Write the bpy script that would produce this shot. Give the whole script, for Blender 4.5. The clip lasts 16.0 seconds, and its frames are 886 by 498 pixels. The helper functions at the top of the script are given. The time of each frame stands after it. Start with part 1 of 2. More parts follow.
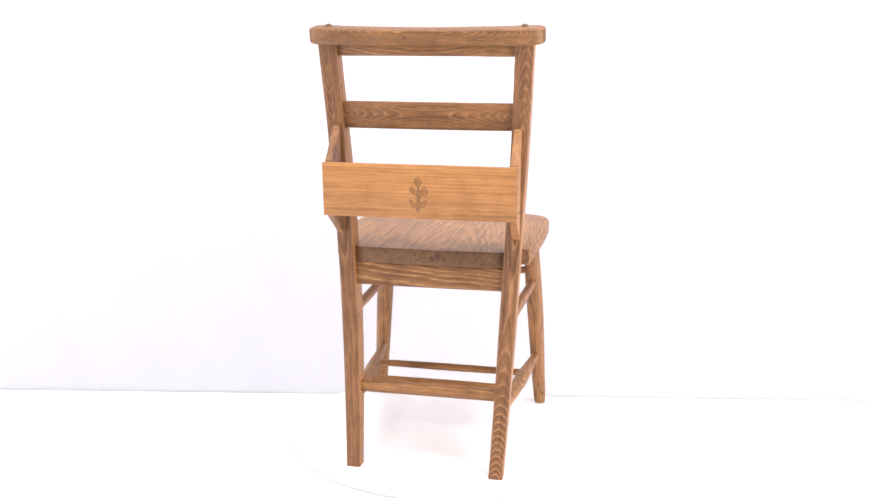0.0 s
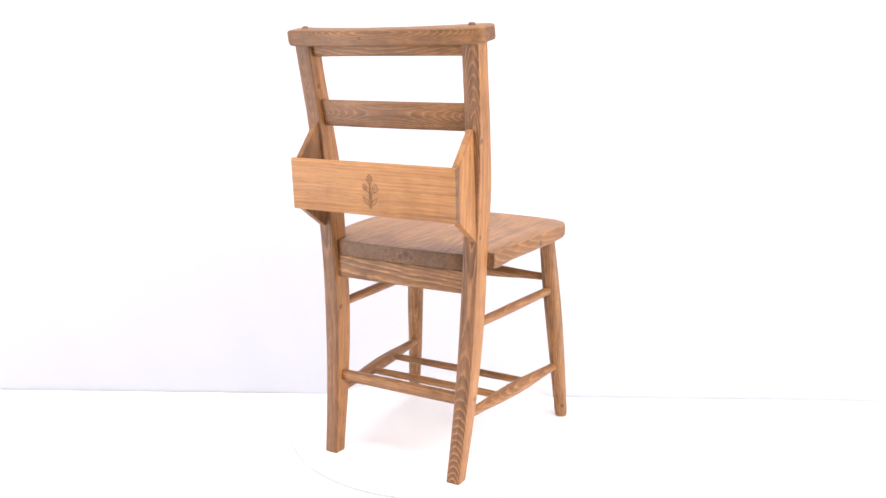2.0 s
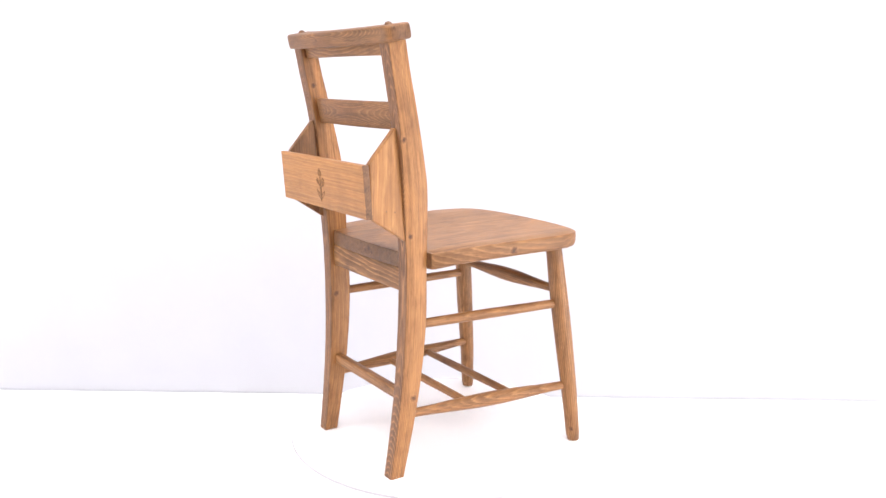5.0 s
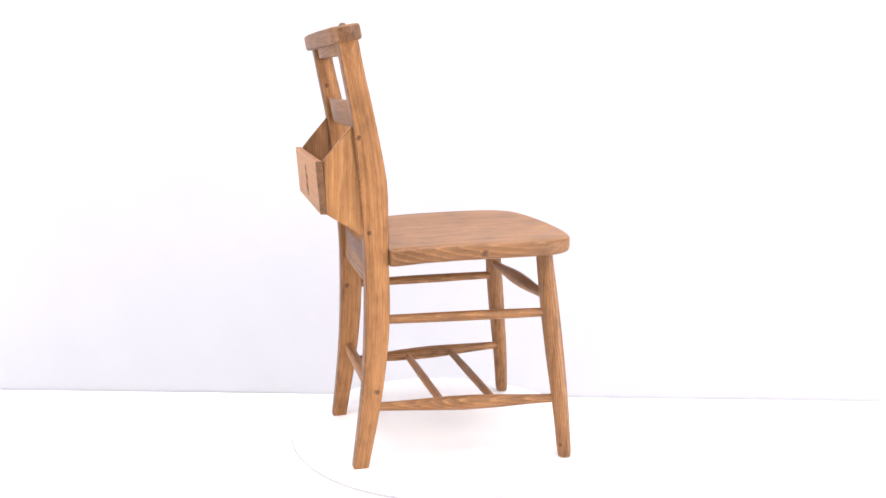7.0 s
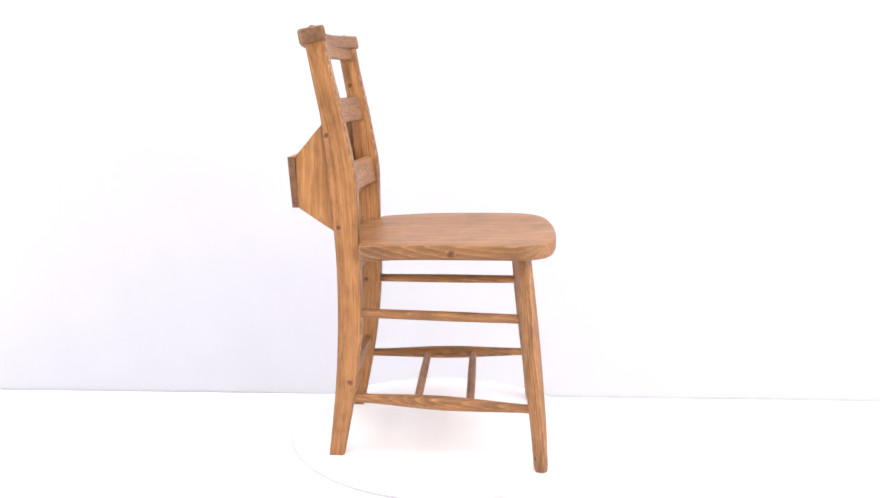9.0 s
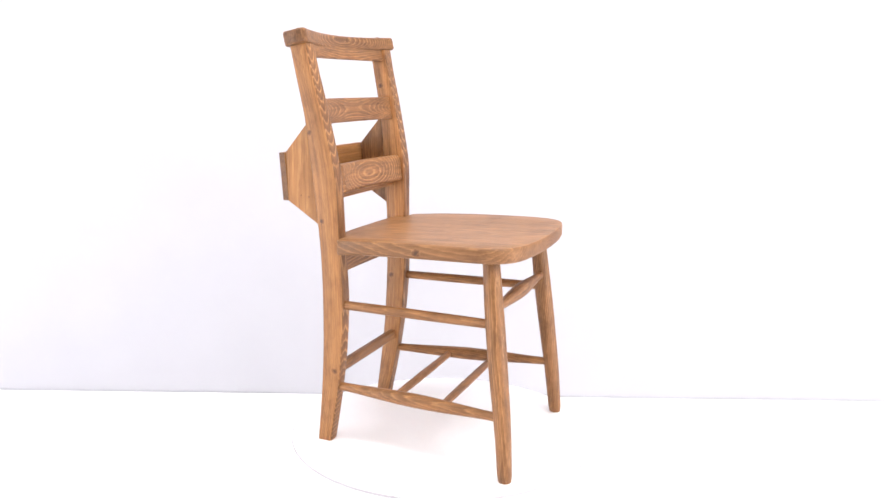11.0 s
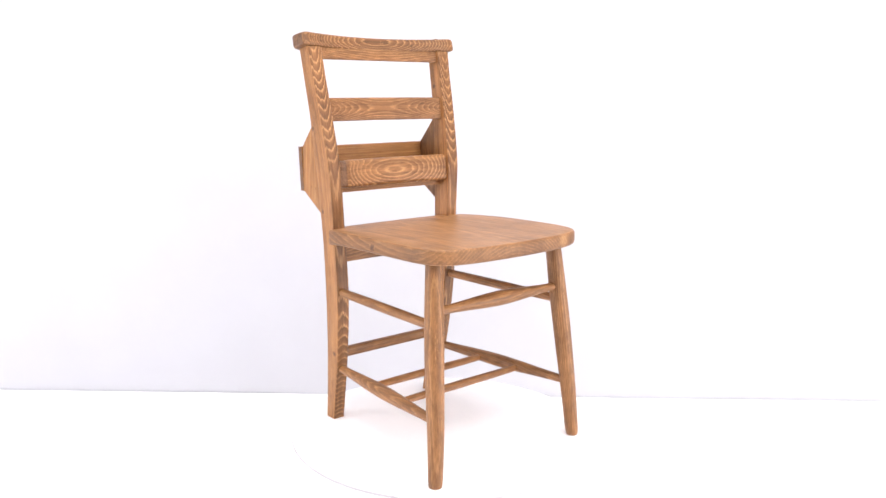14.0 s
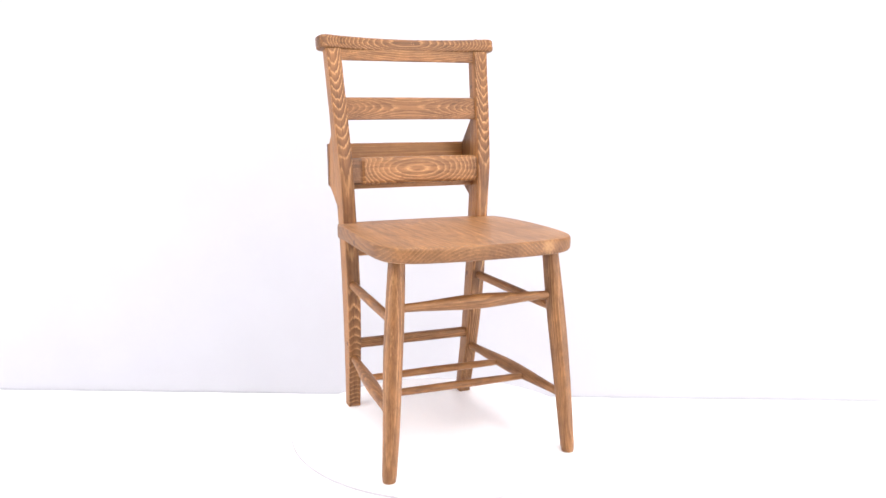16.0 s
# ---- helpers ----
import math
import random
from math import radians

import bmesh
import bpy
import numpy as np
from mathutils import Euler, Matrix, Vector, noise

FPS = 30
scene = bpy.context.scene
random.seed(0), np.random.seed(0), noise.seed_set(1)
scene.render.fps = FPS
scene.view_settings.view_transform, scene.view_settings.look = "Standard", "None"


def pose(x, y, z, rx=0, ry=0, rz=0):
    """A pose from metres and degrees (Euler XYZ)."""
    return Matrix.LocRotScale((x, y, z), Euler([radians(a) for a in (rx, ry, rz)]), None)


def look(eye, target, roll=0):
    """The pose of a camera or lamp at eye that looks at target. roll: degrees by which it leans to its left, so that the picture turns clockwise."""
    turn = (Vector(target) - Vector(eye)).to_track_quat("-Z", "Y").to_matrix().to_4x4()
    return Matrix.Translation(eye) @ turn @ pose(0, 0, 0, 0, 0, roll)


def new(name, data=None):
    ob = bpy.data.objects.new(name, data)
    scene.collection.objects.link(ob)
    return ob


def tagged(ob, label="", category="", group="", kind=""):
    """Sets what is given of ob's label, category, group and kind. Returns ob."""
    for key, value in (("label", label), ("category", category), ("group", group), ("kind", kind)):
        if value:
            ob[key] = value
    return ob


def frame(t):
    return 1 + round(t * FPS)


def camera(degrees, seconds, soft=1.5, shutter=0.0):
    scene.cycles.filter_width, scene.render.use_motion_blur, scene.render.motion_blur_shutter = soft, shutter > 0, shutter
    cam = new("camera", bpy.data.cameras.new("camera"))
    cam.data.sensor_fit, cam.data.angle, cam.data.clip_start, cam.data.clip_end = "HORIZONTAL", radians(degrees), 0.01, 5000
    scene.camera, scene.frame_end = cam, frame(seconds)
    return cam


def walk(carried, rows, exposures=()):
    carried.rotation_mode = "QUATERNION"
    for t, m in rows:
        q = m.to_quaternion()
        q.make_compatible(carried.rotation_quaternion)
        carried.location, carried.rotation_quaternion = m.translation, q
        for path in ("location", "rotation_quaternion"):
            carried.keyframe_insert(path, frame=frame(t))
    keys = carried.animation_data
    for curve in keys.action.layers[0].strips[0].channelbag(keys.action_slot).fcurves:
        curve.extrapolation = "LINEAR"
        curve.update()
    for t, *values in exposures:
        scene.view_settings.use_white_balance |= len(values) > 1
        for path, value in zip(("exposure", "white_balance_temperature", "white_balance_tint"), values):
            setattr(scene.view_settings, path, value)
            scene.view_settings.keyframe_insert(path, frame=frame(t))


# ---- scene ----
# ---- camera ----
# The camera stands on a tripod; the chair turns before it on a turntable.
EYE = Vector((0.0, -1.8277, 0.7726))
AIM = EYE + Vector((-0.00308, 0.98141, -0.19189))
cam = camera(54.86, 16.0, soft=1.5)
walk(cam, [(0.0, look(EYE, AIM, 0.69)), (16.0, look(EYE, AIM, 0.69))],
     exposures=[(0.0, 0.04), (4.0, 0.04), (7.0, -0.03), (9.5, -0.04), (12.5, 0.0), (16.0, 0.01)])

# ---- world and light ----
FLOOR_Z = -0.25
WALL_Y = 0.865

world = bpy.data.worlds.new("studio_world")
world.use_nodes = True
scene.world = world
world.node_tree.nodes["Background"].inputs[0].default_value = (0.9, 0.93, 1.0, 1)
world.node_tree.nodes["Background"].inputs[1].default_value = 0.3


def softbox(name, eye, target, sx, sy, watts, colour):
    data = bpy.data.lights.new(name, "AREA")
    data.shape, data.size, data.size_y = "RECTANGLE", sx, sy
    data.energy, data.color = watts, colour
    ob = new(name, data)
    ob.matrix_world = look(eye, target)
    return ob


softbox("softbox_overhead", (0.1, -0.92, 2.6), (0.0, -0.42, 0.0), 3.2, 2.2, 109, (1.0, 0.985, 0.97))
softbox("softbox_key", (1.75, -2.0, 1.3), (0.1, 0.0, 0.4), 1.2, 1.4, 37, (1.0, 0.98, 0.96))
softbox("softbox_side", (-2.5, -0.9, 1.1), (0.0, 0.0, 0.4), 1.2, 1.4, 20.5, (0.95, 0.97, 1.0))
# two low lights that wash the backdrop evenly
softbox("backdrop_light_left", (-2.75, -0.9, 0.0), (-0.2, WALL_Y, 0.1), 0.5, 0.6, 26, (0.97, 0.98, 1.0))
softbox("backdrop_light_right", (2.75, -0.9, 0.0), (0.2, WALL_Y, 0.1), 0.5, 0.6, 39, (1.0, 0.99, 0.98))


# ---- materials ----
def nodes_of(name):
    m = bpy.data.materials.new(name)
    m.use_nodes = True
    nt = m.node_tree
    return m, nt, nt.nodes["Principled BSDF"]


def add(nt, kind, **values):
    n = nt.nodes.new(kind)
    for k, v in values.items():
        n.inputs[k].default_value = v
    return n


def calc(nt, op, a, b=None, c=None):
    n = nt.nodes.new("ShaderNodeMath")
    n.operation = op
    for i, v in enumerate((a, b, c)):
        if v is None:
            continue
        if isinstance(v, (int, float)):
            n.inputs[i].default_value = v
        else:
            nt.links.new(v, n.inputs[i])
    return n.outputs[0]


def ramp(nt, fac, stops):
    n = nt.nodes.new("ShaderNodeValToRGB")
    el = n.color_ramp.elements
    while len(el) < len(stops):
        el.new(0.5)
    for e, (p, c) in zip(el, stops):
        e.position, e.color = p, (*c, 1)
    nt.links.new(fac, n.inputs[0])
    return n.outputs[0]


def mixed(nt, kind, fac, a, b):
    n = nt.nodes.new("ShaderNodeMix")
    n.data_type, n.blend_type = "RGBA", kind
    for sock, v in ((n.inputs[0], fac), (n.inputs[6], a), (n.inputs[7], b)):
        if isinstance(v, (int, float)):
            sock.default_value = v
        elif isinstance(v, tuple):
            sock.default_value = (*v, 1)
        else:
            nt.links.new(v, sock)
    return n.outputs[2]


def scaled(nt, vec, s):
    n = nt.nodes.new("ShaderNodeVectorMath")
    n.operation = "MULTIPLY"
    nt.links.new(vec, n.inputs[0])
    n.inputs[1].default_value = s
    return n.outputs[0]


def noisy(nt, vec, scale, detail=3.0, rough=0.55):
    n = add(nt, "ShaderNodeTexNoise", Scale=scale, Detail=detail, Roughness=rough)
    nt.links.new(vec, n.inputs["Vector"])
    return n.outputs[0]


# Knots: place on the chair and radius.
KNOTS = [(0.191, -0.2235, 0.670, 0.0055), (0.181, -0.203, 0.489, 0.0055), (0.020, -0.203, 0.440, 0.010), (0.008, -0.203, 0.434, 0.007), (0.032, -0.203, 0.434, 0.005), (-0.163, -0.232, 0.762, 0.0055), (-0.178, -0.250, 0.765, 0.005), (-0.028, -0.291, 0.848, 0.004),
         (-0.015, -0.246, 0.861, 0.004), (0.210, 0.195, 0.030, 0.005), (-0.178, 0.165, 0.205, 0.005), (0.168, -0.185, 0.165, 0.007),
         (0.213, 0.02, 0.446, 0.008), (-0.145, -0.195, 0.31, 0.007), (-0.17, -0.2, 0.62, 0.004), (0.15, -0.206, 0.40, 0.004)]


PALE_SPOT = (-0.128, 0.222, 0.454, 0.018)


def wood(name, light, mid, dark, contrast=1.0, spacing=0.0042, rough=0.46, wobble=0.006, streaks=(210, 210, 5), blots=0.62, pale=(), streaky=0.66, sheen=0.38, patchy=0.75, lines=0.4):
    """Waxed, brushed pine. The attribute 'grain' gives each point's place in the log it was cut from:
    x and y across the log, z along it; growth rings are circles about the pith."""
    m, nt, bsdf = nodes_of(name)
    at = nt.nodes.new("ShaderNodeAttribute")
    at.attribute_name = "grain"
    g = at.outputs["Vector"]
    ft = nt.nodes.new("ShaderNodeAttribute")
    ft.attribute_name = "fibre"
    fg = ft.outputs["Vector"]
    place = nt.nodes.new("ShaderNodeTexCoord").outputs["Object"]
    sep = nt.nodes.new("ShaderNodeSeparateXYZ")
    nt.links.new(g, sep.inputs[0])
    # nearness to the closest knot: 1 at its heart
    near = None
    ragged = calc(nt, "MULTIPLY", calc(nt, "SUBTRACT", noisy(nt, place, 170.0, 3.0), 0.5), 0.011)
    for kx, ky, kz, kr in KNOTS:
        d = nt.nodes.new("ShaderNodeVectorMath")
        d.operation = "DISTANCE"
        nt.links.new(place, d.inputs[0])
        d.inputs[1].default_value = (kx, ky, kz)
        f = calc(nt, "SUBTRACT", 1.0, calc(nt, "DIVIDE", calc(nt, "ADD", d.outputs["Value"], ragged), kr * 1.45))
        near = f if near is None else calc(nt, "MAXIMUM", near, f)
    near = calc(nt, "MAXIMUM", near, 0.0)
    r = calc(nt, "SQRT", calc(nt, "ADD", calc(nt, "MULTIPLY", sep.outputs[0], sep.outputs[0]),
                              calc(nt, "MULTIPLY", sep.outputs[1], sep.outputs[1])))
    wob = noisy(nt, scaled(nt, g, (26, 26, 9)), 1.0, 3.0)
    r = calc(nt, "ADD", r, calc(nt, "MULTIPLY", calc(nt, "SUBTRACT", wob, 0.5), wobble))
    r = calc(nt, "ADD", r, calc(nt, "MULTIPLY", near, 0.006))
    rough_edge = noisy(nt, scaled(nt, fg, (500, 500, 40)), 1.0, 1.0)
    turns = calc(nt, "ADD", calc(nt, "DIVIDE", r, spacing), calc(nt, "MULTIPLY", calc(nt, "SUBTRACT", rough_edge, 0.5), 0.45))
    ring = calc(nt, "FRACT", turns)
    ringcol = ramp(nt, ring, [(0.0, mid), (0.3, tuple(0.45 * a + 0.55 * b for a, b in zip(mid, dark))),
                              (0.66, dark), (0.80, light), (0.90, light), (1.0, mid)])
    soft = noisy(nt, scaled(nt, g, (18, 18, 4)), 1.0, 2.0)
    amount = calc(nt, "MULTIPLY", ramp(nt, soft, [(0.3, (0.3,) * 3), (0.6, (1.0,) * 3)]), contrast)
    col = mixed(nt, "MIX", amount, mid, ringcol)
    fibre = noisy(nt, scaled(nt, fg, (1100, 1100, 22)), 1.0, 2.0)
    streak = noisy(nt, scaled(nt, fg, streaks), 1.0, 3.0, 0.6)
    col = mixed(nt, "MULTIPLY", streaky, col, ramp(nt, streak, [(0.3, (0.55, 0.49, 0.44)), (0.5, (1.0, 1.0, 1.0)), (0.72, (1.3, 1.26, 1.2))]))
    col = mixed(nt, "MULTIPLY", 0.5, col, ramp(nt, fibre, [(0.3, (0.66, 0.62, 0.58)), (0.7, (1.15, 1.15, 1.15))]))
    patch = noisy(nt, scaled(nt, place, (11, 11, 8)), 1.0, 5.0, 0.65)
    line = noisy(nt, scaled(nt, fg, (420, 420, 3.5)), 1.0, 2.0, 0.6)
    col = mixed(nt, "MULTIPLY", lines, col, ramp(nt, line, [(0.33, (0.52, 0.46, 0.4)), (0.43, (1.0, 1.0, 1.0)), (0.6, (1.0, 1.0, 1.0)), (0.7, (1.2, 1.18, 1.14))]))
    band = noisy(nt, scaled(nt, fg, (55, 55, 1.6)), 1.0, 2.0, 0.5)
    col = mixed(nt, "MULTIPLY", 0.5, col, ramp(nt, band, [(0.3, (0.72, 0.68, 0.64)), (0.5, (1.0, 1.0, 1.0)), (0.7, (1.18, 1.16, 1.14))]))
    col = mixed(nt, "MULTIPLY", patchy, col, ramp(nt, patch, [(0.3, (0.55, 0.47, 0.42)), (0.48, (0.95, 0.94, 0.93)), (0.6, (1.05, 1.04, 1.03)), (0.75, (1.32, 1.28, 1.2))]))
    blot = noisy(nt, scaled(nt, fg, (120, 120, 28)), 1.0, 5.0, 0.7)
    col = mixed(nt, "MULTIPLY", blots, col, ramp(nt, blot, [(0.32, (0.6, 0.54, 0.5)), (0.5, (1.0, 1.0, 1.0)), (0.7, (1.22, 1.2, 1.16))]))
    col = mixed(nt, "MIX", ramp(nt, near, [(0.02, (0.0,) * 3), (0.14, (0.22,) * 3), (0.3, (0.0,) * 3)]), col, (0.46, 0.235, 0.095))
    col = mixed(nt, "MIX", ramp(nt, near, [(0.15, (0.0,) * 3), (0.65, (0.75,) * 3)]), col, (0.095, 0.034, 0.016))
    col = mixed(nt, "MIX", ramp(nt, near, [(0.55, (0.0,) * 3), (0.85, (0.6,) * 3)]), col, (0.04, 0.017, 0.01))
    for px, py, pz, pr in pale:
        d = nt.nodes.new("ShaderNodeVectorMath")
        d.operation = "DISTANCE"
        nt.links.new(place, d.inputs[0])
        d.inputs[1].default_value = (px, py, pz)
        f = calc(nt, "DIVIDE", calc(nt, "ADD", d.outputs["Value"], calc(nt, "MULTIPLY", ragged, 2.5)), pr)
        col = mixed(nt, "MIX", ramp(nt, f, [(0.4, (0.55,) * 3), (1.0, (0.0,) * 3)]), col, (0.48, 0.25, 0.105))
    info = nt.nodes.new("ShaderNodeObjectInfo")
    col = mixed(nt, "MULTIPLY", 1.0, col, ramp(nt, info.outputs["Random"], [(0.0, (0.88, 0.86, 0.84)), (1.0, (1.06, 1.045, 1.03))]))
    nt.links.new(col, bsdf.inputs["Base Color"])
    nt.links.new(calc(nt, "ADD", calc(nt, "MULTIPLY", fibre, 0.25), rough - 0.12), bsdf.inputs["Roughness"])
    bsdf.inputs["Specular IOR Level"].default_value = sheen
    bump = add(nt, "ShaderNodeBump", Strength=0.35, Distance=0.0007)
    nt.links.new(calc(nt, "ADD", calc(nt, "ADD", fibre, streak), calc(nt, "MULTIPLY", ring, 0.5)), bump.inputs["Height"])
    nt.links.new(bump.outputs[0], bsdf.inputs["Normal"])
    return m


WOOD = wood("waxed_pine", (0.43, 0.222, 0.093), (0.285, 0.133, 0.051), (0.175, 0.074, 0.027), 0.72)
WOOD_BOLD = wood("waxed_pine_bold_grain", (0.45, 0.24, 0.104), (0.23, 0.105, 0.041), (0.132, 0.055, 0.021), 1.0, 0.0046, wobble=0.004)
# darker copy for the rear legs' back faces: shade put into the colour
WOOD_BACK_SHADE = wood("waxed_pine_back_shade", (0.34, 0.165, 0.072), (0.2, 0.09, 0.038), (0.115, 0.048, 0.02), 0.95, 0.0043, wobble=0.004)
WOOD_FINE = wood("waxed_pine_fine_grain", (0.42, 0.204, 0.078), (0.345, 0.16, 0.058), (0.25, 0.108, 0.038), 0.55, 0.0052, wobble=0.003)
WOOD_BOARD = wood("waxed_pine_board", (0.44, 0.218, 0.083), (0.385, 0.18, 0.064), (0.295, 0.129, 0.044), 0.75, 0.0048, blots=0.3, streaky=0.45, patchy=0.4)
WOOD_SLAT = wood("waxed_pine_slat", (0.46, 0.243, 0.102), (0.285, 0.133, 0.052), (0.175, 0.075, 0.028), 0.95, 0.0046, wobble=0.004)
WOOD_SLAT_FINE = wood("waxed_pine_close_grain", (0.41, 0.208, 0.088), (0.28, 0.13, 0.052), (0.175, 0.076, 0.03), 0.9, 0.0038, wobble=0.003, blots=0.4)
WOOD_RAIL = wood("waxed_pine_rail", (0.40, 0.208, 0.088), (0.225, 0.104, 0.041), (0.135, 0.057, 0.022), 0.85, 0.0030, wobble=0.003, blots=0.5)
WOOD_SEAT = wood("waxed_pine_seat", (0.42, 0.217, 0.092), (0.33, 0.163, 0.066), (0.225, 0.105, 0.042), 0.75, 0.006, 0.44, streaks=(170, 170, 1.8), blots=0.5, streaky=1.0, pale=[PALE_SPOT], sheen=0.45, lines=0.85)
WOOD_SEAT_EDGE = wood("stained_seat_edge", (0.37, 0.188, 0.08), (0.255, 0.121, 0.05), (0.165, 0.073, 0.029), 0.65, 0.0065, 0.5, blots=0.35, streaky=0.4, pale=[PALE_SPOT])
WOOD_END = wood("stained_end_grain", (0.215, 0.108, 0.05), (0.165, 0.078, 0.036), (0.115, 0.052, 0.023), 0.5, 0.005, blots=0.8, sheen=0.4)


def plain(name, colour, rough, vary=0.03, scale=6.0):
    m, nt, bsdf = nodes_of(name)
    co = nt.nodes.new("ShaderNodeTexCoord").outputs["Object"]
    n = noisy(nt, co, scale, 4.0)
    lo = tuple(c * (1 - vary) for c in colour)
    nt.links.new(ramp(nt, n, [(0.3, lo), (0.7, colour)]), bsdf.inputs["Base Color"])
    fine = noisy(nt, co, scale * 60, 2.0)
    bump = add(nt, "ShaderNodeBump", Strength=0.08, Distance=0.0005)
    nt.links.new(fine, bump.inputs["Height"])
    nt.links.new(bump.outputs[0], bsdf.inputs["Normal"])
    bsdf.inputs["Roughness"].default_value = rough
    return m


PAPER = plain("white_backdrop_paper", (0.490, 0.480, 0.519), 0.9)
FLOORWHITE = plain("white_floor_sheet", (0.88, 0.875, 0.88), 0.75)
DISC = plain("white_turntable_laminate", (0.96, 0.937, 0.953), 0.5)
DISC_EDGE = plain("white_turntable_edge", (0.86, 0.85, 0.855), 0.6)
ROOM = plain("pale_studio_paint", (0.62, 0.62, 0.62), 0.9)
CARVED = plain("burnished_carving", (0.215, 0.097, 0.038), 0.6, 0.3, 150.0)
# greyer than the platter: the rim's shade put into the colour
RIM_SHADE = plain("rim_shade_plastic", (0.48, 0.445, 0.48), 0.6)
PAD = plain("pale_glide", (0.62, 0.58, 0.53), 0.6, 0.1, 40.0)


# ---- building blocks ----
def finish(bm, name, material, parent=None, smooth=35.0):
    bmesh.ops.recalc_face_normals(bm, faces=bm.faces)
    me = bpy.data.meshes.new(name)
    bm.to_mesh(me)
    bm.free()
    me.materials.append(material)
    me.polygons.foreach_set("use_smooth", [True] * len(me.polygons))
    me.set_sharp_from_angle(angle=radians(smooth))
    ob = new(name, me)
    ob.parent = parent
    return ob


def part(name, bm, material, parent, label="", smooth=35.0):
    ob = finish(bm, name, material, parent, smooth)
    return tagged(ob, label=label)


def grain(ob, along, pith, tilt=(0.0, 0.0), bow=0.0, squash=(1.0, 1.0), follow=None):
    """Stores where each vertex lies in its log. along: 'x', 'y' or 'z', the way the grain runs;
    pith: a point on the pith; tilt: how far the pith drifts per metre across; bow: its curve;
    squash: how oval the rings are. A second attribute, 'fibre', runs straight along the piece;
    follow: the middle line (across both ways) that the fibres keep to in a bent piece."""
    me = ob.data
    at = me.attributes.new("grain", "FLOAT_VECTOR", "POINT")
    fib = me.attributes.new("fibre", "FLOAT_VECTOR", "POINT")
    k = "xyz".index(along)
    i, j = [n for n in (0, 1, 2) if n != k]
    out, straight = [], []
    shift = 0.37 * len(bpy.data.meshes)
    for v in me.vertices:
        p = v.co
        l = p[k] - pith[k]
        out += [squash[0] * (p[i] - pith[i] + tilt[0] * l), squash[1] * (p[j] - pith[j] + tilt[1] * l + bow * l * l), l]
        a, b = follow(p[k]) if follow else (0.0, 0.0)
        straight += [p[i] - a + shift, p[j] - b, p[k] + shift]
    at.data.foreach_set("vector", out)
    fib.data.foreach_set("vector", straight)
    return ob


def dark_ends(ob):
    """Sawn ends across the grain have soaked up more stain."""
    ob.data.materials.append(WOOD_END)
    for f in ob.data.polygons:
        if abs(f.normal.x) > 0.8:
            f.material_index = 1


def hourglass(ob, k):
    """Lets the rings close in towards both ends (k > 0) or towards the middle (k < 0) of a bowed slat."""
    for v in ob.data.attributes["grain"].data:
        x, y, z = v.vector
        v.vector = (x - k * z * z, y, z)


def round_rect(hw, hh, r, n=3):
    """Corner-rounded rectangle, counter-clockwise, in its own plane."""
    r = min(r, hw * 0.98, hh * 0.98)
    pts = []
    for cx, cy, a0 in ((hw - r, hh - r, 0), (-hw + r, hh - r, 90), (-hw + r, -hh + r, 180), (hw - r, -hh + r, 270)):
        for k in range(n + 1):
            a = radians(a0 + 90 * k / n)
            pts.append((cx + r * math.cos(a), cy + r * math.sin(a)))
    return pts


def loft(rings):
    """A skin over rings of equal point count, closed at both ends."""
    bm = bmesh.new()
    rows = [[bm.verts.new(p) for p in ring] for ring in rings]
    n = len(rows[0])
    for a, b in zip(rows, rows[1:]):
        for k in range(n):
            bm.faces.new((a[k], a[(k + 1) % n], b[(k + 1) % n], b[k]))
    bm.faces.new(rows[0][::-1])
    bm.faces.new(rows[-1])
    return bm


def lerp(table, x):
    """Smooth value from a table of (x, value)."""
    xs = [t[0] for t in table]
    ys = [t[1] for t in table]
    if x <= xs[0]:
        return ys[0]
    if x >= xs[-1]:
        return ys[-1]
    k = max(i for i in range(len(xs)) if xs[i] <= x)
    k = min(k, len(xs) - 2)

    def slope(i):
        a, b = max(i - 1, 0), min(i + 1, len(xs) - 1)
        return (ys[b] - ys[a]) / (xs[b] - xs[a])
    h = xs[k + 1] - xs[k]
    t = (x - xs[k]) / h
    return ((2 * t ** 3 - 3 * t * t + 1) * ys[k] + (t ** 3 - 2 * t * t + t) * h * slope(k)
            + (-2 * t ** 3 + 3 * t * t) * ys[k + 1] + (t ** 3 - t * t) * h * slope(k + 1))


def spindle(a, b, radii, flat=1.0, segs=16, steps=24):
    """A turned rod from a to b. radii: table of (0..1, radius); flat: height against width."""
    a, b = Vector(a), Vector(b)
    d = (b - a).normalized()
    up = Vector((0, 0, 1)) if abs(d.z) < 0.8 else Vector((0, 1, 0))
    s = d.cross(up).normalized()
    u = s.cross(d)
    rings = []
    for k in range(steps + 1):
        t = k / steps
        r = lerp(radii, t)
        c = a.lerp(b, t)
        rings.append([c + s * (r * math.cos(2 * math.pi * i / segs)) + u * (r * flat * math.sin(2 * math.pi * i / segs)) for i in range(segs)])
    return loft(rings)


def slat(x0, x1, y, z0, z1, thick, bow, lean=0.0, steps=24, r=0.003):
    """A back slat from x0 to x1, bowed towards the back in the middle and leaning with the posts."""
    rings = []
    zc = (z0 + z1) / 2
    for k in range(steps + 1):
        x = x0 + (x1 - x0) * k / steps
        u = (x - (x0 + x1) / 2) / ((x1 - x0) / 2)
        yy = y - bow * (1 - u * u)
        rings.append([(x, yy + p - lean * q, zc + q) for p, q in round_rect(thick / 2, (z1 - z0) / 2, r)])
    return loft(rings)


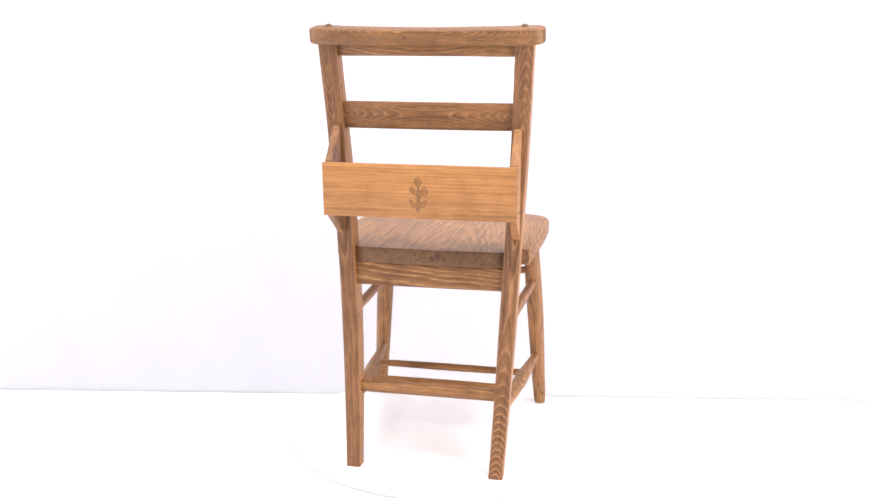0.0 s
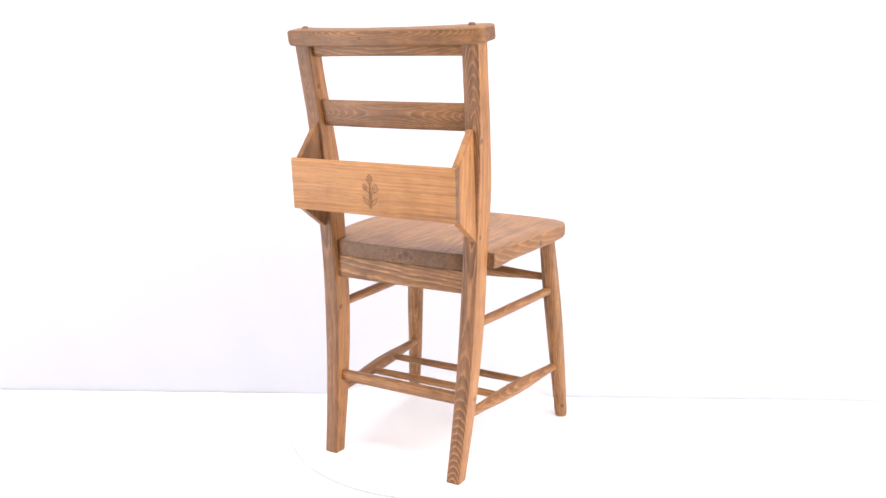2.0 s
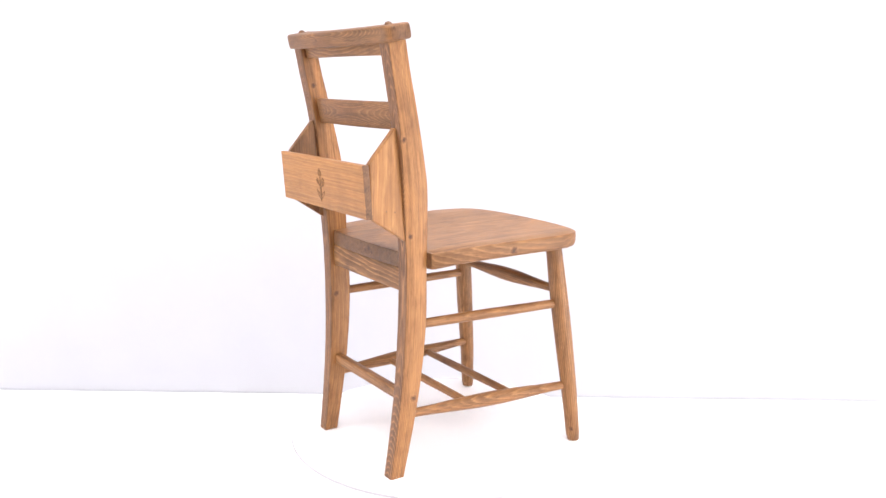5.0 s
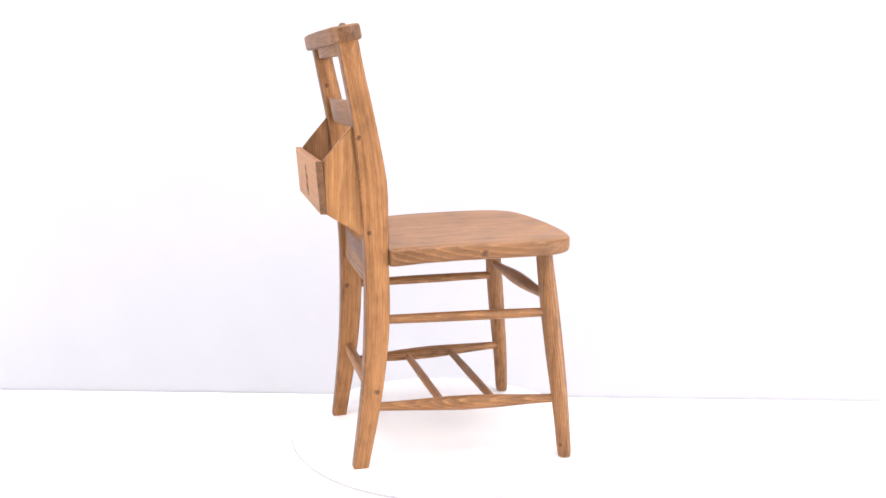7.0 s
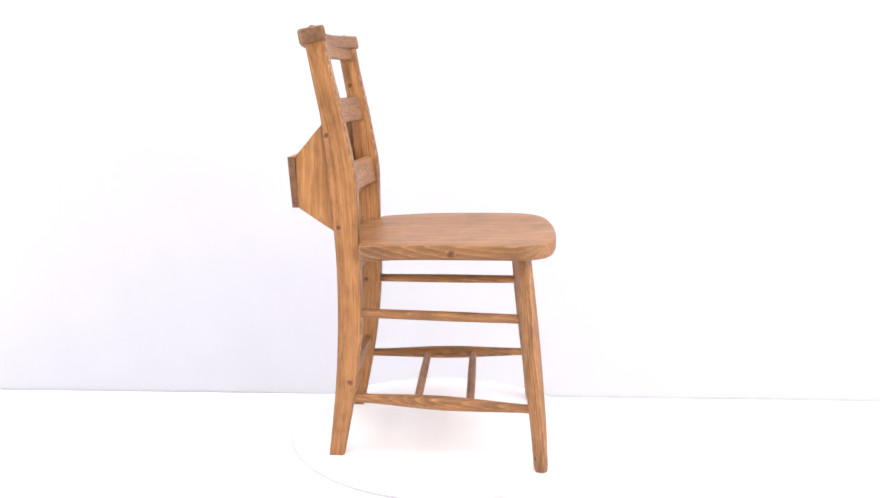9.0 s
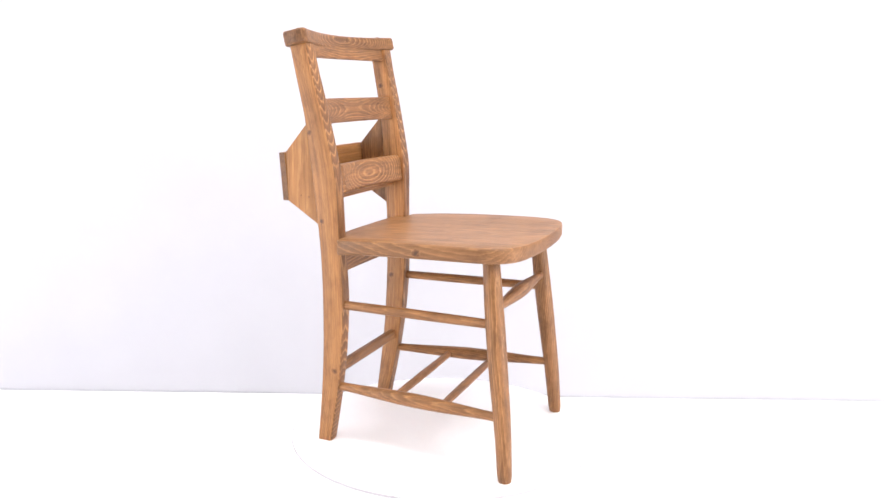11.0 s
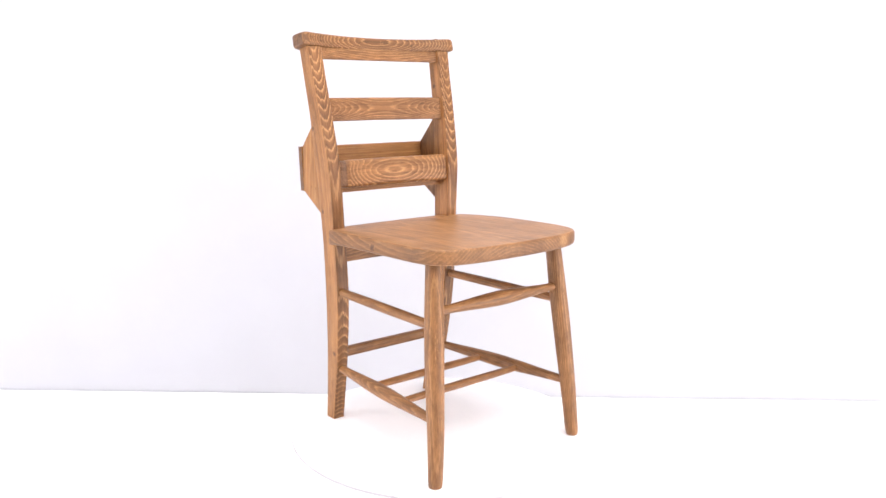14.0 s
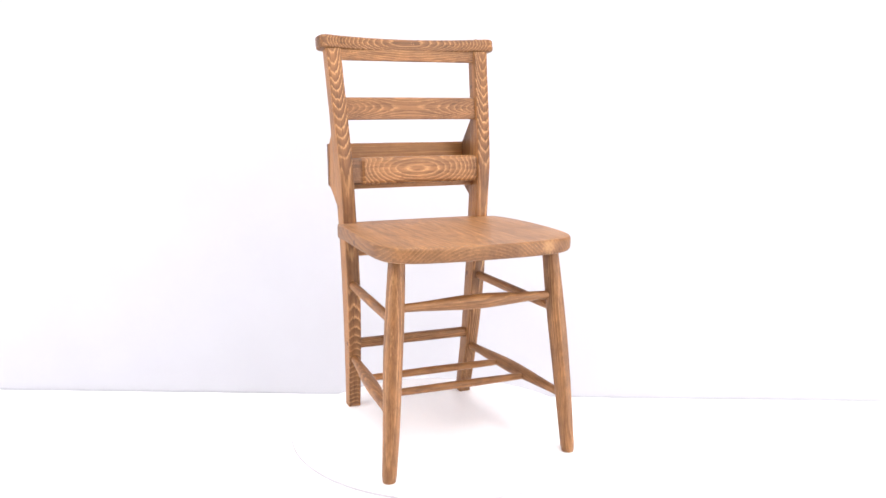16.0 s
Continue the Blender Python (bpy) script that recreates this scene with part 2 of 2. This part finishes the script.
# ---- the studio ----
def box(bm, lo, hi):
    vs = [bm.verts.new((x, y, z)) for x in (lo[0], hi[0]) for y in (lo[1], hi[1]) for z in (lo[2], hi[2])]
    for f in ((0, 1, 3, 2), (4, 6, 7, 5), (0, 4, 5, 1), (2, 3, 7, 6), (0, 2, 6, 4), (1, 5, 7, 3)):
        bm.faces.new([vs[i] for i in f])


def slab(name, lo, hi, material, label, category, bevel=0.0):
    bm = bmesh.new()
    box(bm, lo, hi)
    if bevel:
        bmesh.ops.bevel(bm, geom=bm.edges[:], offset=bevel, segments=2, affect="EDGES")
    return tagged(finish(bm, name, material), label, category, kind="structure")


def studio():
    slab("floor", (-3, -4, FLOOR_Z - 0.1), (3, WALL_Y + 0.25, FLOOR_Z - 0.004), FLOORWHITE,
         "bright white studio floor", "floor")
    # two broad sheets laid edge to edge on the floor
    slab("floor_sheet_1", (-3, -4, FLOOR_Z - 0.004), (-0.4610, WALL_Y, FLOOR_Z), FLOORWHITE,
         "bright white sheet laid over the studio floor", "floor sheet")
    slab("floor_sheet_2", (-0.4602, -4, FLOOR_Z - 0.004), (3, WALL_Y, FLOOR_Z), FLOORWHITE,
         "bright white sheet laid over the studio floor", "floor sheet")
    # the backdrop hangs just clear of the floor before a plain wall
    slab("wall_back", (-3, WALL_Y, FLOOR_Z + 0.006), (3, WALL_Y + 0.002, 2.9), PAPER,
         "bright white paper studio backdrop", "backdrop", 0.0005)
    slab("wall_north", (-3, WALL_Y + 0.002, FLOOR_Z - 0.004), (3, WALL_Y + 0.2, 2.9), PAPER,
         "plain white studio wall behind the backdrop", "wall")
    slab("wall_left", (-3.2, -4, FLOOR_Z), (-3.0, WALL_Y, 2.9), ROOM, "plain pale studio side wall", "wall")
    slab("wall_right", (3.0, -4, FLOOR_Z), (3.2, WALL_Y, 2.9), ROOM, "plain pale studio side wall", "wall")
    slab("wall_behind", (-3.2, -4.2, FLOOR_Z), (3.2, -4.0, 2.9), ROOM, "plain pale studio wall behind the camera", "wall")
    slab("ceiling", (-3.2, -4.2, 2.9), (3.2, WALL_Y + 0.2, 3.05), ROOM, "plain pale studio ceiling", "ceiling")


def turntable():
    top = new("turntable")
    tagged(top, "round white motorised display turntable on the floor", "turntable")
    rings = []
    for z, r in ((-0.0125, 0.336), (-0.0115, 0.338), (-0.002, 0.3385), (-0.0006, 0.3375), (-0.0004, 0.336), (-0.0004, 0.25), (-0.0004, 0.1), (-0.0004, 0.02)):
        rings.append([(r * math.cos(2 * math.pi * k / 128), r * math.sin(2 * math.pi * k / 128), z) for k in range(128)])
    platter = part("platter", loft(rings), DISC, top)
    # band added round the rim, coloured as its shaded side
    rings = []
    for z, r in ((-0.0062, 0.3382), (-0.0058, 0.3396), (-0.0012, 0.3396), (-0.0008, 0.3370)):
        rings.append([(r * math.cos(2 * math.pi * k / 128), r * math.sin(2 * math.pi * k / 128), z) for k in range(128)])
    part("edge_band", loft(rings), RIM_SHADE, platter, "added pinkish-grey band for the shade on the rim")
    rings = []
    for z, r in ((FLOOR_Z, 0.323), (FLOOR_Z + 0.004, 0.325), (-0.018, 0.325), (-0.0127, 0.322)):
        rings.append([(r * math.cos(2 * math.pi * k / 64), r * math.sin(2 * math.pi * k / 64), z) for k in range(64)])
    part("drum", loft(rings), DISC_EDGE, top, "white round drum under the platter")
    return top


# ---- the chair ----
POST_OUT = [(0.0, 0.160), (0.2, 0.1695), (0.45, 0.180), (0.7, 0.1925), (0.85, 0.199)]
POST_BACK = [(0.0, -0.232), (0.1, -0.2205), (0.185, -0.213), (0.26, -0.2095), (0.335, -0.208), (0.415, -0.209), (0.48, -0.213),
             (0.58, -0.221), (0.696, -0.233), (0.735, -0.240), (0.786, -0.250), (0.845, -0.261)]
POST_FRONT = [(0.0, -0.201), (0.11, -0.181), (0.186, -0.170), (0.26, -0.163), (0.332, -0.160), (0.426, -0.163), (0.5, -0.1645),
              (0.58, -0.1675), (0.63, -0.176), (0.687, -0.188), (0.737, -0.199), (0.786, -0.211), (0.845, -0.223)]
POST_WIDE = [(0.0, 0.0285), (0.3, 0.0315), (0.55, 0.031), (0.85, 0.034)]
SEAT_TOP = [(-0.205, 0.4515), (-0.1, 0.4600), (0.0, 0.464), (0.1, 0.466), (0.25, 0.467)]
LEG_PATH = [(0.0, 0.202, 0.2093), (0.105, 0.1942, 0.1997), (0.22, 0.1865, 0.1855), (0.32, 0.1785, 0.1735), (0.438, 0.169, 0.160)]
LEG_R = [(0.0, 0.0145), (0.06, 0.0158), (0.15, 0.0178), (0.25, 0.0194), (0.33, 0.0192), (0.44, 0.0168)]


def rear_leg(s, chair):
    rings = []
    steps = 44
    for k in range(steps + 1):
        z = 0.845 * k / steps
        xo, w = lerp(POST_OUT, z), lerp(POST_WIDE, z)
        yb, yf = lerp(POST_BACK, z), lerp(POST_FRONT, z)
        r = 0.0035
        rings.append([(s * (xo - w / 2 + p), (yb + yf) / 2 + q, z) for p, q in round_rect(w / 2, (yf - yb) / 2, r)])
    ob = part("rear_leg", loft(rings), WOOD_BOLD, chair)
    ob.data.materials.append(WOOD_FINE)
    ob.data.materials.append(WOOD_BACK_SHADE)
    # painted light and shade by facing: sides paler and finer-grained, backs darker
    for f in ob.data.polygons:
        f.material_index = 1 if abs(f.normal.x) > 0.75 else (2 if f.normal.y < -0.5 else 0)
    grain(ob, "z", (s * 0.167, -0.283 - 0.006 * s, 0.45), (-0.05 * s, 0.0), 0.0, (2.1, 1.0),
          lambda z: (s * (lerp(POST_OUT, z) - lerp(POST_WIDE, z) / 2), (lerp(POST_BACK, z) + lerp(POST_FRONT, z)) / 2))
    # below the seat the pith bends away from the foot
    for v, p in zip(ob.data.attributes["grain"].data, ob.data.vertices):
        x, y, z = v.vector
        if s > 0 and p.co.y < (lerp(POST_BACK, p.co.z) + lerp(POST_FRONT, p.co.z)) / 2:
            # high on the back face the arches point upwards
            w = min(1.0, max(0.0, (p.co.z - 0.52) / 0.1))
            y = y * (1 - w) + (0.09 - y) * w
        low = max(0.0, -0.1 - z)
        if s > 0:
            v.vector = (x * (1.0 - 1.5 * low), y - 0.36 * low * low, z)
        else:
            v.vector = (x - 0.3 * low, y, z)
    return ob


def front_leg(s, chair):
    rings = []
    steps, segs = 32, 20
    for k in range(steps + 1):
        z = 0.0022 + 0.4358 * k / steps
        cx, cy = lerp([(a, b) for a, b, c in LEG_PATH], z), lerp([(a, c) for a, b, c in LEG_PATH], z)
        r = lerp(LEG_R, z)
        if k == 0:
            r -= 0.0015
        rings.append([(s * cx + r * math.cos(2 * math.pi * i / segs), cy + r * math.sin(2 * math.pi * i / segs), z) for i in range(segs)])
    ob = part("front_leg", loft(rings), WOOD, chair)
    rings = []
    for z, r in ((0.0, 0.0115), (0.0006, 0.0122), (0.0022, 0.0122)):
        rings.append([(s * 0.202 + r * math.cos(2 * math.pi * i / 16), 0.2093 + r * math.sin(2 * math.pi * i / 16), z) for i in range(16)])
    part("glide", loft(rings), PAD, ob, "pale round glide under the foot")
    return grain(ob, "z", (s * 0.16, 0.14, 0.2), (0.09 * s, 0.1))


def seat(chair):
    half = [(0.0, -0.203), (0.05, -0.2025), (0.1, -0.2005), (0.146, -0.198), (0.1485, -0.196), (0.1485, -0.1665),
            (0.15, -0.1645), (0.186, -0.164), (0.193, -0.1625), (0.197, -0.157), (0.203, -0.10), (0.208, -0.05), (0.2115, 0.0),
            (0.2135, 0.06), (0.2138, 0.11), (0.2125, 0.145), (0.208, 0.172), (0.199, 0.192), (0.185, 0.2075), (0.165, 0.2180),
            (0.14, 0.2245), (0.1, 0.2305), (0.05, 0.234), (0.0, 0.235)]
    # inset profile: (inset, share of the thickness below the top)
    prof = [(0.0042, 0.0), (0.0020, 0.03), (0.0006, 0.10), (0.0, 0.22), (0.0, 0.76), (0.0025, 0.92), (0.007, 1.0)]
    thick = 0.031
    outline = half + [(-x, y) for x, y in half[-2:0:-1]]
    n = len(outline)
    bm = bmesh.new()
    c = Vector((0, 0.02))

    def at(p, inset, drop):
        v = Vector(p)
        rear = p[1] < -0.14
        d = (v - c)
        q = v - d.normalized() * (inset * (0.25 if rear else 1.0))
        return bm.verts.new((q.x, q.y, lerp(SEAT_TOP, p[1]) - thick * drop))
    rows = [[at(p, i, d) for p in outline] for i, d in prof]
    for a, b in zip(rows, rows[1:]):
        for k in range(n):
            bm.faces.new((a[k], a[(k + 1) % n], b[(k + 1) % n], b[k]))
    for row, lift in ((rows[0], 0.0), (rows[-1], thick)):
        m = len(half)
        right = row[:m]
        left = [row[0]] + row[:m - 2:-1]
        # bridge across the seat in strips from side to side, dished slightly
        prev = None
        for k in range(m):
            a, b = right[k], left[k] if k < len(left) else row[m - 1]
            if a is b:
                line = [a]
            else:
                line = [a]
                for j in range(1, 10):
                    t = j / 10
                    p = a.co.lerp(b.co, t)
                    dish = 0.005 * math.sin(math.pi * t) * max(0.0, math.sin(math.pi * min(1, max(0, (p.y + 0.2) / 0.43)))) if lift == 0 else 0.0
                    line.append(bm.verts.new((p.x, p.y, p.z - dish)))
                line.append(b)
            if prev is not None:
                if len(prev) == 1 and len(line) > 1:
                    for j in range(len(line) - 1):
                        bm.faces.new((prev[0], line[j], line[j + 1]))
                elif len(line) == 1:
                    for j in range(len(prev) - 1):
                        bm.faces.new((prev[j], prev[j + 1], line[0]))
                else:
                    for j in range(len(line) - 1):
                        bm.faces.new((prev[j], prev[j + 1], line[j + 1], line[j]))
            prev = line
    ob = part("seat", bm, WOOD_SEAT, chair, "solid pine seat with rounded front corners", 40)
    ob.data.materials.append(WOOD_END)
    ob.data.materials.append(WOOD_SEAT_EDGE)
    for f in ob.data.polygons:
        if f.normal.y < -0.8:
            f.material_index = 1
        elif (abs(f.normal.x) > 0.6 or f.normal.y > 0.45) and f.center.z < lerp(SEAT_TOP, f.center.y) - 0.002:
            f.material_index = 2
    return grain(ob, "y", (0.03, 0.0, 0.33), (0.03, 0.03))


def top_rail(chair):
    steps = 40
    rings = []
    L = 0.2165
    for k in range(steps + 1):
        u = -1 + 2 * k / steps
        u = math.copysign(1 - (1 - abs(u)) ** 1.35, u)
        x = L * u
        yb = -0.2685 - 0.021 * (1 - u * u)
        yf = -0.2145 - 0.034 * (1 - u * u)
        # the ends are rounded in plan
        e = max(0.0, abs(x) - (L - 0.022)) / 0.022
        shrink = 0.022 * (1 - math.sqrt(max(0.0, 1 - e * e)))
        yb, yf = yb + shrink * 0.8, yf - shrink * 0.8
        half_t = 0.0145 - 0.003 * max(0.0, e) ** 3
        yc = (yb + yf) / 2
        ring = []
        for p, q in round_rect((yf - yb) / 2, half_t, 0.005, 4):
            y = yc + p
            ring.append((x, y - 0.2 * q, 0.857 + q + 0.2 * (y + 0.2415)))
        rings.append(ring)
    ob = part("top_rail", loft(rings), WOOD_RAIL, chair, "curved pine top rail with rounded ends")
    grain(ob, "x", (0.004, -0.325, 0.858), (0.0, 0.01), 0.0, (1.0, 2.1))
    hourglass(ob, -0.4)
    dark_ends(ob)
    for s in (-1, 1):
        rings = []
        for z, r in ((0.856, 0.0074), (0.869, 0.0074), (0.872, 0.0066), (0.8745, 0.0048), (0.8755, 0.002)):
            rings.append([(s * 0.18 + r * math.cos(2 * math.pi * i / 14), -0.249 + r * math.sin(2 * math.pi * i / 14), z) for i in range(14)])
        peg = part("peg", loft(rings), WOOD_END, ob, "rounded dowel end")
        grain(peg, "z", (s * 0.17, -0.24, 0.85))
    return ob


def back_slats(chair):
    def across(z):
        return lerp(POST_OUT, z) - lerp(POST_WIDE, z) + 0.004
    a = across(0.835)
    ob = part("under_rail", slat(-a, a, -0.238, 0.8185, 0.846, 0.02, 0.016, 0.2), WOOD, chair)
    grain(ob, "x", (0, -0.2, 0.80), (0.02, 0.01))
    a = across(0.71)
    ob = part("back_slat", slat(-a, a, -0.2135, 0.6855, 0.736, 0.018, 0.014, 0.2), WOOD_SLAT_FINE, chair)
    grain(ob, "x", (0.0, -0.2135 - 0.07, 0.710), (0.0, 0.0), 0.0, (1.0, 1.7))
    hourglass(ob, 1.5)
    a = across(0.57)
    rings = []
    for k in range(65):
        x = -a + 2 * a * k / 64
        u = x / a
        yc = -0.186 - 0.012 * (1 - u * u)
        e = min(1.0, max(0.0, (x - (a - 0.034)) / 0.008))
        e = e * e * (3 - 2 * e)
        half_y, half_z = 0.0095 - 0.0028 * e, 0.0305 - 0.0015 * e
        rings.append([(x, yc + p - 0.0028 * e - 0.15 * q + 0.004 * (1 - (q / 0.0305) ** 2) * (1 if p > 0 else 0) * (1 - e), 0.5705 + q)
                      for p, q in round_rect(half_y, half_z, 0.0085 - 0.003 * e, 5)])
    ob = part("back_slat", loft(rings), WOOD_SLAT, chair, "bellied lower pine back slat with oval grain")
    grain(ob, "x", (-0.009, -0.215, 0.571), (0.0, 0.0), 0.0, (0.75, 1.0))
    hourglass(ob, -1.7)
    # the shaved end is darker than the rest of the slat
    ob.data.materials.append(WOOD_END)
    for f in ob.data.polygons:
        if f.center.x > a - 0.0285:
            f.material_index = 1


def book_box(chair):
    for s in (-1, 1):
        xo, xi = s * 0.1785, s * 0.1645
        prof = [(-0.2335, 0.691), (-0.2865, 0.6275), (-0.283, 0.527), (-0.2115, 0.4805), (-0.2115, 0.50), (-0.2185, 0.58), (-0.2255, 0.65)]
        bm = bmesh.new()
        a = [bm.verts.new((xo, y, z)) for y, z in prof]
        b = [bm.verts.new((xi, y, z)) for y, z in prof]
        n = len(prof)
        bm.faces.new(a)
        bm.faces.new(b[::-1])
        for k in range(n):
            bm.faces.new((a[k], b[k], b[(k + 1) % n], a[(k + 1) % n]))
        bmesh.ops.bevel(bm, geom=bm.edges[:], offset=0.0012, segments=2, affect="EDGES")
        ob = part("box_side", bm, WOOD_BOARD if s > 0 else WOOD, chair, "angled side of the book box")
        grain(ob, "z", (s * 0.12, -0.24, 0.58), (0.03, 0.05))
        if s > 0:
            for y, z in ((-0.2523, 0.5395), (-0.2343, 0.537)):
                rings = [[(xo + d, y + r * math.cos(math.pi * k / 5), z + r * math.sin(math.pi * k / 5)) for k in range(10)]
                         for d, r in ((-0.0004, 0.0018), (0.0004, 0.0018), (0.0007, 0.001))]
                part("pin", loft(rings), CARVED, ob, "small dark pin head")
    # back board, leaning slightly outwards at the top
    rings = []
    for k in range(13):
        x = -0.1795 + 0.359 * k / 12
        rings.append([(x, -0.2915 + p - 0.08 * q, 0.5765 + q) for p, q in round_rect(0.0065, 0.0495, 0.0015, 2)])
    board = part("box_front", loft(rings), WOOD_BOARD, chair, "book box board with a carved flower motif")
    grain(board, "x", (0, -0.12, 0.43), (0.04, 0.05))
    dark_ends(board)
    emblem(board)
    bm = bmesh.new()
    box(bm, (-0.164, -0.285, 0.529), (0.164, -0.196, 0.539))
    ob = part("box_bottom", bm, WOOD, chair)
    grain(ob, "x", (0, -0.2, 0.45))


def stroke(pts, r):
    """A shallow carved line through points in the board's own plane."""
    rings = []
    for k, (x, z) in enumerate(pts):
        a, b = pts[max(k - 1, 0)], pts[min(k + 1, len(pts) - 1)]
        d = Vector((b[0] - a[0], b[1] - a[1])).normalized()
        t = k / (len(pts) - 1)
        rr = r * (0.35 + 0.65 * math.sin(math.pi * (0.1 + 0.8 * t)))
        y = -0.2984 - 0.08 * (z - 0.5765)
        rings.append([(x - d.y * rr * math.cos(q), y - 0.0005 * math.sin(q), z + d.x * rr * math.cos(q))
                      for q in (2 * math.pi * i / 8 for i in range(8))])
    return loft(rings)


def emblem(board):
    def arc(x0, z0, x1, z1, bend, n=9):
        out = []
        for k in range(n):
            t = k / (n - 1)
            out.append((x0 + (x1 - x0) * t - (z1 - z0) * bend * math.sin(math.pi * t), z0 + (z1 - z0) * t + (x1 - x0) * bend * math.sin(math.pi * t)))
        return out
    cx, cz = 0.0, 0.5765
    # stem, cut twice, and its foot
    lines = [arc(-0.0012, -0.036, -0.0006, 0.012, 0.02), arc(0.0016, -0.034, 0.0010, 0.011, -0.02), arc(-0.004, -0.031, 0.0, -0.0365, 0.1), arc(0.0045, -0.030, 0.0, -0.0365, -0.1)]
    # the stalks of the side buds and two leaves at the foot
    lines += [arc(-0.001, -0.020, -0.0095, -0.001, -0.22), arc(0.001, -0.019, 0.0105, -0.004, 0.2),
              arc(0, -0.031, -0.0165, -0.0135, 0.16), arc(0, -0.031, 0.016, -0.0145, -0.16), arc(-0.002, -0.0255, -0.0165, -0.0135, -0.05), arc(0.002, -0.0255, 0.016, -0.0145, 0.05)]
    # three buds: outline and one inner cut each
    for x0, z0, x1, z1, w in ((0.0, 0.010, -0.0008, 0.0285, 0.30), (-0.0085, -0.003, -0.0135, 0.0095, 0.30), (0.0105, -0.0065, 0.0125, 0.0105, 0.34)):
        lines += [arc(x0, z0, x1, z1, w), arc(x0, z0, x1, z1, -w), arc(x0 + 0.2 * (x1 - x0), z0 + 0.2 * (z1 - z0), x0 + 0.75 * (x1 - x0), z0 + 0.75 * (z1 - z0), 0.06)]
    for pts in lines:
        part("carved_line", stroke([(cx + x, cz + z) for x, z in pts], 0.0009), CARVED, board)


def under_frame(chair):
    a = 0.148
    ob = part("seat_rail", slat(-a, a, -0.187, 0.375, 0.4206, 0.021, 0.002, 0.0), WOOD_SLAT, chair)
    grain(ob, "x", (0.0, -0.12, 0.36), (0.02, 0.12))
    a = 0.141
    ob = part("rear_stretcher", slat(-a, a, -0.192, 0.150, 0.173, 0.019, 0.0, 0.0, r=0.006), WOOD, chair)
    grain(ob, "x", (0.0, -0.15, 0.10), (0.05, 0.1))
    ob = part("front_stretcher", spindle((-0.172, 0.1715, 0.340), (0.172, 0.1715, 0.340),
              [(0, 0.0085), (0.12, 0.0092), (0.5, 0.0155), (0.88, 0.0092), (1, 0.0085)]), WOOD, chair)
    grain(ob, "x", (0.0, 0.10, 0.26), (0.03, 0.02))
    for s in (-1, 1):
        ob = part("upper_side_stretcher", spindle((s * 0.160, -0.172, 0.311), (s * 0.177, 0.172, 0.311), [(0, 0.0092), (0.5, 0.0102), (1, 0.0092)]), WOOD, chair)
        grain(ob, "y", (s * 0.10, 0, 0.26), (0.0, 0.015))
        ob = part("lower_side_stretcher", spindle((s * 0.151, -0.186, 0.127), (s * 0.189, 0.192, 0.127),
                  [(0, 0.0088), (0.1, 0.0095), (0.5, 0.0148), (0.9, 0.0095), (1, 0.0088)]), WOOD, chair)
        grain(ob, "y", (s * 0.08, 0, 0.06), (0.0, 0.02))
    for y, x in ((-0.047, 0.163), (0.062, 0.174)):
        ob = part("cross_rod", spindle((-x, y, 0.1248), (x, y, 0.1248), [(0, 0.0076), (0.12, 0.0084), (0.5, 0.0092), (0.88, 0.0084), (1, 0.0076)], 0.92), WOOD_FINE, chair)
        grain(ob, "x", (0, y - 0.03, 0.1), (0.05, 0.08))


def chapel_chair():
    chair = new("chair")
    tagged(chair, "brown waxed pine chapel chair with a book box on its back", "chair")
    for s in (-1, 1):
        rear_leg(s, chair)
        front_leg(s, chair)
    seat(chair)
    top_rail(chair)
    back_slats(chair)
    book_box(chair)
    under_frame(chair)
    return chair


# ---- the turning of the turntable and the chair on it ----
START_YAW, RATE, OFFSET = 10.1825, 9.1697, 0.0015


def motions():
    plate, seatof = [], []
    for k in range(33):
        t = 0.5 * k
        turn = pose(0, 0, 0, 0, 0, -(START_YAW + RATE * t))
        plate.append((t, turn))
        seatof.append((t, turn @ pose(OFFSET, 0, 0)))
    walk(TURNTABLE, plate)
    walk(CHAIR, seatof)


studio()
TURNTABLE = turntable()
CHAIR = chapel_chair()
motions()
